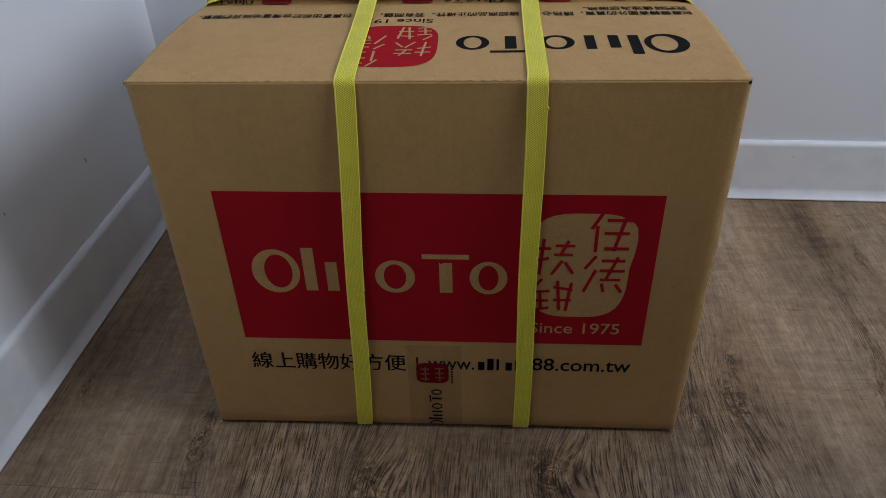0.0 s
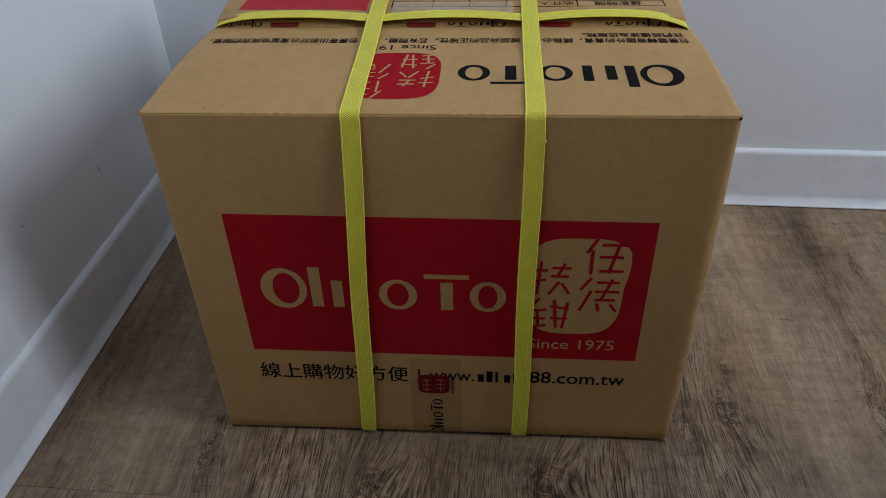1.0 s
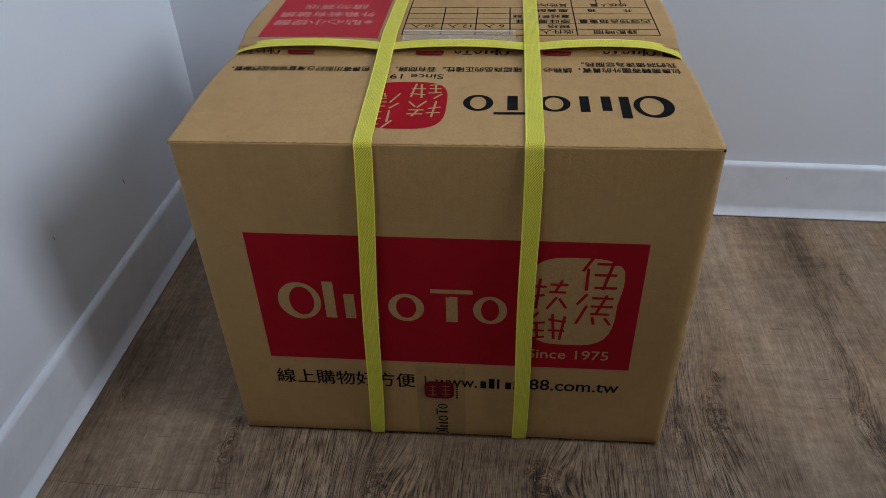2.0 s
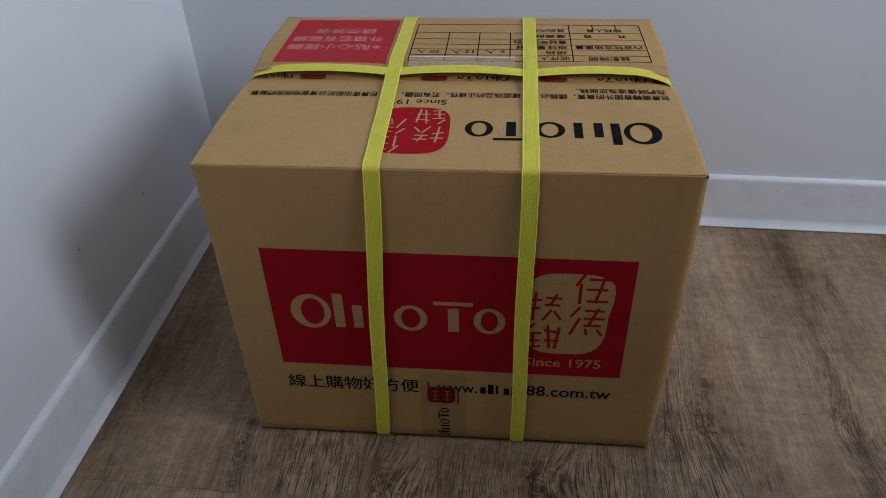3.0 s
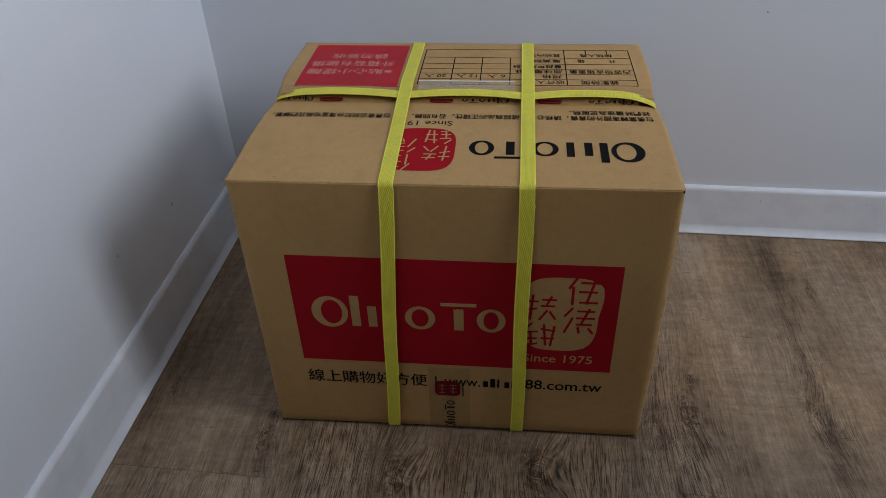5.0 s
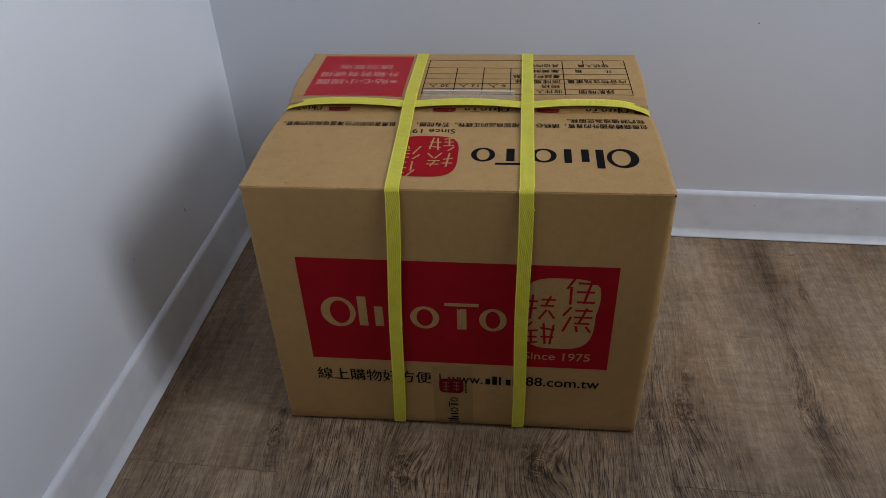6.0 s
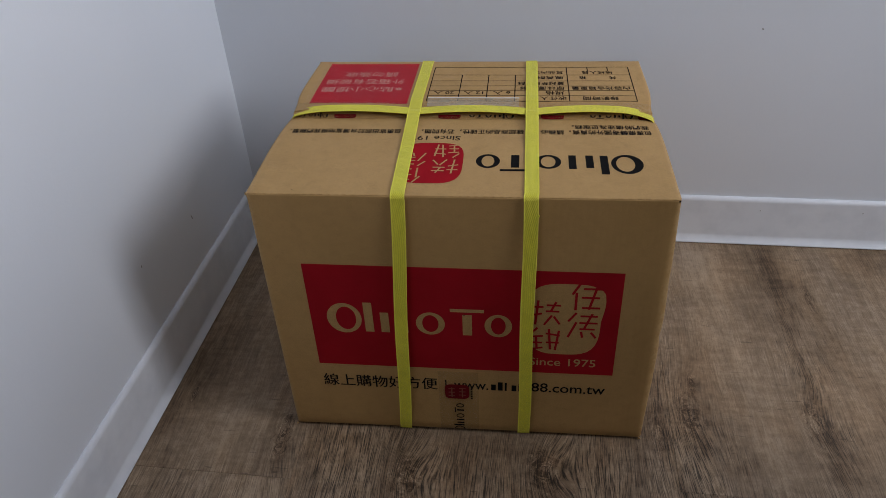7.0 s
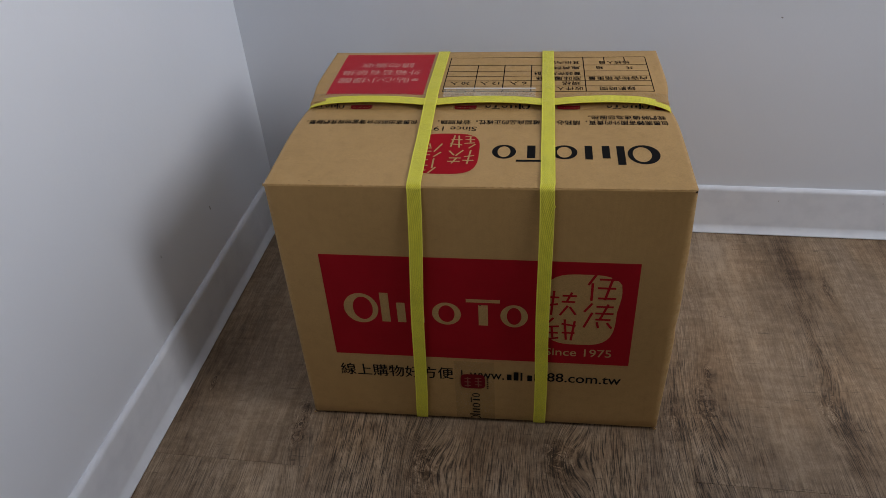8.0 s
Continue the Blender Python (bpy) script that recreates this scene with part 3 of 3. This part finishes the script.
# packing tape up the middle of the front wall
front_tape = Ink().rect(-0.0325, 0.0005, 0.0185, 0.1080, 0.01).front("packing_tape", TAPE, box, L3, "strip of glossy clear brown packing tape")
front_tape.visible_shadow = False
Ink().blob(-0.0090, 0.0725, 0.0155, 0.0130, 5).front("tape_seal", TAPE_RED, front_tape, L4)
tape_signs = Ink()
for i in range(3):
    tape_signs.rect(-0.0200, 0.0640 + i * 0.0065, -0.0120, 0.0655 + i * 0.0065).rect(-0.0065, 0.0660 + i * 0.0060, 0.0020, 0.0674 + i * 0.0060)
tape_signs.rect(-0.0165, 0.0625, -0.0150, 0.0800).rect(-0.0030, 0.0625, -0.0016, 0.0800)
tape_signs.front("tape_seal_sign", TAPE_PALE, front_tape, L4 + 0.00012)
run = glyph_row(Ink(), -0.003, 0.051, 0.0005, 0.0150)
run.v = [(-y + 0.0005, x) for x, y in run.v]
run.v = [(x, max(0.0025, z)) for x, z in run.v]
run.front("tape_word", TAPE_BLACK, front_tape, L4)
tiny = Ink()
for i in range(7):
    tiny.rect(0.0085, 0.060 + i * 0.0034, 0.0108, 0.0622 + i * 0.0034)
tiny.front("tape_small_line", TAPE_BLACK, front_tape, L4)

# front flap, all of it upside down to one who stands before the box
glyph_row(Ink(), 0.015, 0.199, 0.046, 0.088).turned(0.107, 0.067).top("flap_word_mark", BLACK, front_flap, L1, "black word mark")
Ink().blob(-0.0360, 0.0680, 0.0370, 0.0440, 3.6).top("flap_seal", RED, front_flap, L1, "red rounded seal")
for cx, cy, kind in ((-0.0585, 0.0400, 0), (-0.0565, 0.0740, 1), (-0.0185, 0.0590, 2), (-0.0190, 0.0930, 3)):
    sign_cluster(Ink(), cx, cy, 0.029, 0.030, 0.0019, kind).turned(cx, cy).top("flap_seal_sign", CARD, front_flap, L2)
Ink().text("Since 1975", -0.0720, -0.0060, 0.1190, 0.1300, 0.006, True).top("flap_since_line", BLACK, front_flap, L1)
for body_text, xa, xb in (("包裹需轉寄國外的貴賓，請務必", 0.0880, 0.2170), ("確認商品的正確性。若有問題，", -0.0540, 0.0680), ("包裹寄出前於台灣當地與我們聯繫，", -0.2170, -0.0790)):
    Ink().text(body_text, xa, xb, 0.1355, 0.1475, 0.0, True, double=0.0004).top("flap_notice", BLACK, front_flap, L1)
Ink().text("我們將儘速為您服務。", 0.1250, 0.2150, 0.1500, 0.1610, 0.0, True, double=0.0004).top("flap_notice", BLACK, front_flap, L1)

# back flap: red reminder label under clear film, and a printed form
label = Ink().rect(-0.2070, 0.2050, -0.0800, 0.3440).top("reminder_label", LABEL_RED, back_flap, L1, "red label with pale writing")
for body_text, xa, xb, ya in (("※貼心小提醒", -0.2010, -0.0920, 0.2415), ("外箱若有破損", -0.2000, -0.0930, 0.2675), ("請勿簽收", -0.1790, -0.1050, 0.2935)):
    Ink().text(body_text, xa, xb, ya, ya + 0.0170, 0.0, True, double=0.0003).top("label_writing", PALE, back_flap, L2)
sleeve = Ink().rect(-0.2150, 0.2020, -0.0690, 0.3500).top("film_sleeve", CLEAR, back_flap, L3, "clear glossy film over the label")
sleeve.visible_shadow = False

form = Ink()
LX, RX, BY, TY, LW = -0.0560, 0.2080, 0.2135, 0.3300, 0.0012
for yy, xa in ((BY, LX), (0.2300, LX), (0.2470, LX), (0.2620, LX), (0.2795, LX), (0.3010, LX), (TY, LX)):
    form.rect(xa, yy - LW / 2, RX, yy + LW / 2, 0.01)
for xx, ya, yb in ((LX, BY, TY), (-0.0160, BY, 0.3010), (0.0200, BY, 0.3010), (0.0560, BY, 0.3010), (0.1250, BY, TY), (RX, BY, TY), (0.1530, 0.3010 + 0.014, TY), (0.1800, 0.3010 + 0.014, TY)):
    form.rect(xx - LW / 2, ya, xx + LW / 2, yb, 0.01)
form.top("form_grid", BLACK, back_flap, L1, "thin black printed form")
for body_text, xa, xb, ya in (("20 入", -0.0490, -0.0230, 0.2330), ("12 入", -0.0100, 0.0150, 0.2330), ("6 入", 0.0280, 0.0500, 0.2330), ("規格", 0.0950, 0.1190, 0.2330),
                              ("收件人", 0.0880, 0.1210, 0.2165), ("錄影時間", 0.1420, 0.1860, 0.2165), ("原味鳳梨酥", 0.0620, 0.1200, 0.2490),
                              ("內容物含箱重量", 0.1290, 0.2030, 0.2490), ("蔓越莓鳳梨酥", 0.0590, 0.1200, 0.2655), ("鳳黃酥", 0.0840, 0.1200, 0.2850), ("共　　　箱", 0.1410, 0.1890, 0.2850),
                              ("其他內容", 0.0790, 0.1200, 0.3045), ("檢核人員", 0.1450, 0.1860, 0.3045)):
    Ink().text(body_text, xa, xb, ya, ya + 0.0112, 0.0, True, double=0.0002).top("form_writing", BLACK, back_flap, L1)

# printed tape along the seam
def tape_z(x, y):
    """The tape bridges the step between the flaps."""
    f = max(0.0, min(1.0, (y - 0.1800) / 0.0100))
    f = f * f * (3 - 2 * f)
    return (1 - f) * top_z(x, min(y, SEAM - 0.006)) + f * top_z(x, max(y, SEAM + 0.003))


def on_tape(pen, name, material, parent, lift, label_text=""):
    return mesh_object(name, [(x, y, tape_z(x, y) + lift) for x, y in pen.v], pen.f, material, parent, label_text, True)


seam_ob = on_tape(Ink().rect(-0.2235, 0.1745, 0.2235, 0.2080, 0.003), "seam_tape", TAPE, box, L2, "printed clear packing tape along the seam")
seam_ob.visible_shadow = False
for cx in (-0.1560, -0.0240, 0.1030):
    on_tape(Ink().blob(cx, 0.1850, 0.0140, 0.0078, 4, 6), "tape_seal", TAPE_RED, seam_ob, L3)
for xa, xb in ((-0.2180, -0.1780), (0.0000, 0.0560), (0.1480, 0.2000)):
    on_tape(glyph_row(Ink(), xa, xb, 0.1790, 0.1890).turned((xa + xb) / 2, 0.1840), "tape_word", TAPE_BLACK, seam_ob, L3)
on_tape(Ink().blob(0.2130, 0.1815, 0.0070, 0.0050, 4, 4), "tape_seal", TAPE_RED, seam_ob, L3)


def curled_film():
    """A loose milky edge of tape that stands up a little behind the cross strap."""
    nx, ny = 40, 6
    verts, faces = [], []
    for j in range(ny + 1):
        y = 0.1985 + 0.0165 * j / ny
        for i in range(nx + 1):
            x = -0.0540 + 0.1160 * i / nx
            lift = 0.0012 + 0.0025 * (j / ny) ** 1.5
            verts.append((x, y, top_z(x, y) + lift))
    for j in range(ny):
        for i in range(nx):
            a = j * (nx + 1) + i
            faces.append((a, a + 1, a + nx + 2, a + nx + 1))
    mesh_object("loose_tape_edge", verts, faces, HAZY, seam_ob, "loose milky edge of clear tape", True)
    lip_v = []
    for j in (0, 1):
        for i in range(nx + 1):
            x = -0.0540 + 0.1160 * i / nx
            lip_v.append((x, 0.2122 + 0.0056 * j, top_z(x, 0.2150) + 0.0046 - 0.0012 * j))
    lip_f = [(i, i + 1, nx + 2 + i, nx + 1 + i) for i in range(nx)]
    mesh_object("folded_lip", lip_v, lip_f, MILKY, seam_ob, "folded white lip of the tape", True)


curled_film()


def torn_corner(x, y, z, size, lean):
    """A curled flake of torn board at a corner."""
    bm = bmesh.new()
    pts = [(0, 0, 0), (size, 0.1 * size, 0.15 * size), (0.2 * size, size, 0.1 * size), (0.1 * size, 0.1 * size, 0.9 * size), (0.55 * size, 0.45 * size, 0.35 * size)]
    vs = [bm.verts.new((x + lean * px, y + py, z + pz)) for px, py, pz in pts]
    bmesh.ops.convex_hull(bm, input=vs)
    return part("torn_corner", bm, CARD, body, "frayed pale corner of the board")


def pit(name, place, size, material, host, label):
    """A small flattened, uneven lump: black for the shade in a hole, a fleck or a frayed thread."""
    bm = bmesh.new()
    bmesh.ops.create_icosphere(bm, subdivisions=2, radius=1)
    for v in bm.verts:
        wob = 1 + 0.35 * noise.noise(v.co * 1.7 + Vector(place) * 40)
        v.co = Vector(place) + Vector([v.co[i] * size[i] * wob for i in range(3)])
    return part(name, bm, material, host, label)


# No hole is cut here: black ink paints the gap's shade.
pit("corner_gap_shade", (BW - 0.0020, 0.0006, BH - 0.0024), (0.0012, 0.0010, 0.0011), BLACK, body, "small black lump for the shade in a gap at the corner of the folds")
pit("fleck", (0.0030, -0.0004, 0.2030), (0.0010, 0.0002, 0.0008), BLACK, body, "dark fleck in the board")
pit("fleck", (-0.1800, 0.0080, top_z(-0.18, 0.008)), (0.0006, 0.0007, 0.0002), BLACK, front_flap, "dark fleck in the board")
torn_corner(-BW - 0.0008, 0.0004, BH - 0.0028, 0.0042, 1)
torn_corner(-half_width(BD) - 0.0004, BD - 0.0040, BH - 0.0016, 0.0046, 1)
torn_corner(-BW - 0.0012, -0.0008, -0.0038, 0.0036, 1)
torn_corner(BW - 0.0040, -0.0012, -0.0030, 0.0040, 1)


# ---- straps ----
def ribbon(name, spine, width, thick, label):
    """A woven band along a spine of (point, direction across it)."""
    m = len(spine)
    verts, faces = [], []
    section = [(-0.5, 0.35), (-0.47, 0.85), (-0.25, 1.0), (0.25, 1.0), (0.47, 0.85), (0.5, 0.35), (0.47, 0.0), (-0.47, 0.0)]
    k = len(section)
    run_len = [0.0]
    for i, (p, across) in enumerate(spine):
        a, b = spine[max(0, i - 1)][0], spine[min(m - 1, i + 1)][0]
        tang = (Vector(b) - Vector(a)).normalized()
        side = Vector(across).normalized()
        up = side.cross(tang).normalized()
        if i:
            run_len.append(run_len[-1] + (Vector(p) - Vector(spine[i - 1][0])).length)
        for s, h in section:
            verts.append(Vector(p) + side * (s * width) + up * (h * thick))
    for i in range(m - 1):
        for j in range(k):
            q = (j + 1) % k
            faces.append((i * k + j, (i + 1) * k + j, (i + 1) * k + q, i * k + q))
    faces += [tuple(range(k)), tuple(range(m * k - 1, m * k - 1 - k, -1))]
    ob = mesh_object(name, verts, faces, STRAP)
    me = ob.data
    uv = me.uv_layers.new(name="UVMap")
    for poly in me.polygons:
        for li in poly.loop_indices:
            vi = me.loops[li].vertex_index
            uv.data[li].uv = (section[vi % k][0] * width, run_len[vi // k])
    bm = bmesh.new()
    bm.from_mesh(me)
    bmesh.ops.recalc_face_normals(bm, faces=bm.faces)
    bm.to_mesh(me)
    bm.free()
    for sign in (-1, 1):
        cord_v, cord_f, n = [], [], 6
        for i, (p, across) in enumerate(spine):
            a, b = spine[max(0, i - 1)][0], spine[min(m - 1, i + 1)][0]
            side = Vector(across).normalized()
            up = side.cross((Vector(b) - Vector(a)).normalized()).normalized()
            mid = Vector(p) + side * (sign * 0.475 * width) + up * (thick * 0.55)
            for j in range(n):
                c, d = math.cos(2 * math.pi * j / n), math.sin(2 * math.pi * j / n)
                cord_v.append(mid + side * (0.00062 * c) + up * (0.00062 * d))
        for i in range(m - 1):
            for j in range(n):
                q = (j + 1) % n
                cord_f.append((i * n + j, (i + 1) * n + j, (i + 1) * n + q, i * n + q))
        cord_f += [tuple(range(n)), tuple(range(m * n - 1, m * n - 1 - n, -1))]
        mesh_object("selvedge", cord_v, cord_f, SELVEDGE, ob, "paler corded edge of the webbing", True)
    return tagged(ob, label, "strap", "straps round the box")


def lengthwise(x_low, x_high, x_front, x_back, label):
    """Up the front, over the top and down the back."""
    pts = []
    ax = Vector((1, 0, 0))
    for i in range(31):
        s = i / 30
        pts.append(((x_low + (x_high - x_low) * s + 0.0006 * math.sin(s * 9), -0.0016 - 0.0046 * math.sin(math.pi * s) ** 0.6, 0.0008 + (BH - 0.0063) * s), ax))
    for i in range(1, 6):
        a = radians(90 * i / 6)
        pts.append(((x_high, 0.0030 - 0.0046 * math.cos(a), BH - 0.0042 + 0.0052 * math.sin(a)), ax))
    for i in range(61):
        y = 0.0050 + (BD - 0.010) * i / 60
        x = x_front + (x_back - x_front) * min(1, y / 0.19)
        bridge = max(0.0, 1 - abs(y - 0.188) / 0.050) ** 1.0
        flat = max(top_z(x, y), BH + 0.0020 + 0.0030 * max(0, (y - 0.10) / 0.085) if 0.10 < y < 0.185 else 0)
        pts.append(((x, y, flat + 0.0013 + 0.0012 * bridge), ax))
    for i in range(1, 6):
        a = radians(90 * i / 6)
        pts.append(((x_back, BD - 0.0030 + 0.0046 * math.sin(a), BH - 0.0042 + 0.0052 * math.cos(a)), ax))
    for i in range(13):
        pts.append(((x_back, BD + 0.0014, BH - 0.005 - (BH - 0.008) * i / 12), ax))
    return ribbon("strap", pts, 0.0152, 0.0009, label)


lengthwise(-0.0795, -0.0640, -0.0640, -0.0680, "yellow woven strap pulled slightly askew round the box")
strap_b = lengthwise(0.0770, 0.0770, 0.0775, 0.0780, "yellow woven strap running straight round the box")


pit("frayed_thread", (0.0852, -0.0048, 0.3480), (0.0011, 0.0006, 0.0018), STRAP, strap_b, "frayed yellow thread at the strap's edge")


def crosswise():
    """Over the seam from side to side, arching between the two other straps, and down the box's sides."""
    pts = []
    e = half_width(0.193)
    for i in range(13):
        pts.append(((-e - 0.0012, 0.1868, 0.003 + (BH - 0.006) * i / 12), (0, -1, 0)))
    n = 110
    xl, xr = -e + 0.002, e - 0.002
    knots = (xl, -0.0680, 0.0780, xr)
    highs = (0.0050, 0.0048, 0.0052)
    for i in range(n + 1):
        x = xl + (xr - xl) * i / n
        for a, b, hgt in zip(knots, knots[1:], highs):
            if a <= x <= b:
                s = (x - a) / (b - a)
                arch = hgt * math.sin(math.pi * s) ** 0.75
        base = BH + 0.0046
        drop = 0.0042 * (max(0, abs(x) - 0.185) / 0.041) ** 2
        y = 0.1868 - 0.0080 * max(0, (x - 0.180) / 0.046) ** 2
        pts.append(((x, y, base + arch - drop), (0, -1, -0.06)))
    for i in range(13):
        pts.append(((e + 0.0012, 0.1790, BH - 0.003 - (BH - 0.006) * i / 12), (0, -1, 0)))
    return ribbon("strap", pts, 0.0150, 0.0008, "yellow woven strap arching across the taped seam")


crosswise()


# ---- marks on the walls ----
def mark(name, place, along, size, wall_name, spin, m=ROOM):
    """A small dark fleck on a wall, a tenth of a millimetre or so thick."""
    host = bpy.data.objects[wall_name]
    bm = bmesh.new()
    bmesh.ops.create_icosphere(bm, subdivisions=2, radius=1)
    a = Vector(along)
    out = Vector((0, 0, 1)).cross(a)
    for v in bm.verts:
        wob = 1 + 0.3 * noise.noise(v.co * 2.0 + Vector(place) * 9)
        c, s = math.cos(radians(spin)), math.sin(radians(spin))
        u, w = v.co.x * size[0] * wob, v.co.z * size[1] * wob
        u, w = u * c - w * s, u * s + w * c
        v.co = m @ (Vector(place) + a * u + out * (v.co.y * 0.0004) + Vector((0, 0, w)))
    return part(name, bm, SCUFF, host)


mark("scuff", (0.0, -0.2410, 0.1715), (0, 1, 0), (0.0009, 0.0050), "wall_west", 12)
mark("scuff", (0.0, -0.3968, 0.1965), (0, 1, 0), (0.0006, 0.0022), "wall_west", -8)
mark("speck", (0.8392, 0.0, 0.381), (1, 0, 0), (0.0018, 0.0010), "wall_north", -30)
mark("speck", (0.8965, -0.0073, 0.0677), (1, 0, 0), (0.0009, 0.0009), "baseboard_north", 0)
mark("speck", (1.0607, -0.0073, 0.0690), (1, 0, 0), (0.0010, 0.0009), "baseboard_north", 0)


# ---- floor planks ----
floor = tagged(new("floor"), "grey-brown oak-look plank floor with knots and saw marks", "floor", kind="structure")
PLANK_W, PLANK_L, FIRST = 0.4865, 1.22, -0.262


def plank_mesh(w, l):
    g, c, h = 0.0001, 0.0004, 0.008
    verts, faces = [], []
    for inset, z in ((g, -h), (g, -c), (g + c, 0.0)):
        verts += [(inset, inset, z), (w - inset, inset, z), (w - inset, l - inset, z), (inset, l - inset, z)]
    for r in range(2):
        for i in range(4):
            q = (i + 1) % 4
            faces.append((r * 4 + i, r * 4 + q, r * 4 + 4 + q, r * 4 + 4 + i))
    faces.append((8, 9, 10, 11))
    me = bpy.data.meshes.new("plank")
    me.from_pydata(verts, [], faces)
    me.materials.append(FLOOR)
    return me


plank_data = {}
ENDS = {0: -0.568, 1: -1.160, 2: -0.540, 3: -1.160, 4: -0.540, 5: -1.160}
for col_i in range(6):
    u0 = FIRST + col_i * PLANK_W
    u1 = min(u0 + PLANK_W, RW)
    u0 = max(u0, -0.02)
    end = ENDS[col_i]
    cuts = sorted({-RD, 0.0} | {end + k * PLANK_L for k in range(-4, 3) if -RD < end + k * PLANK_L < 0})
    for va, vb in zip(cuts, cuts[1:]):
        key = (round(u1 - u0, 4), round(vb - va, 4))
        if key not in plank_data:
            plank_data[key] = plank_mesh(*key)
        ob = new("plank", plank_data[key])
        ob.parent = floor
        ob.matrix_basis = ROOM @ pose(u0, va, 0)
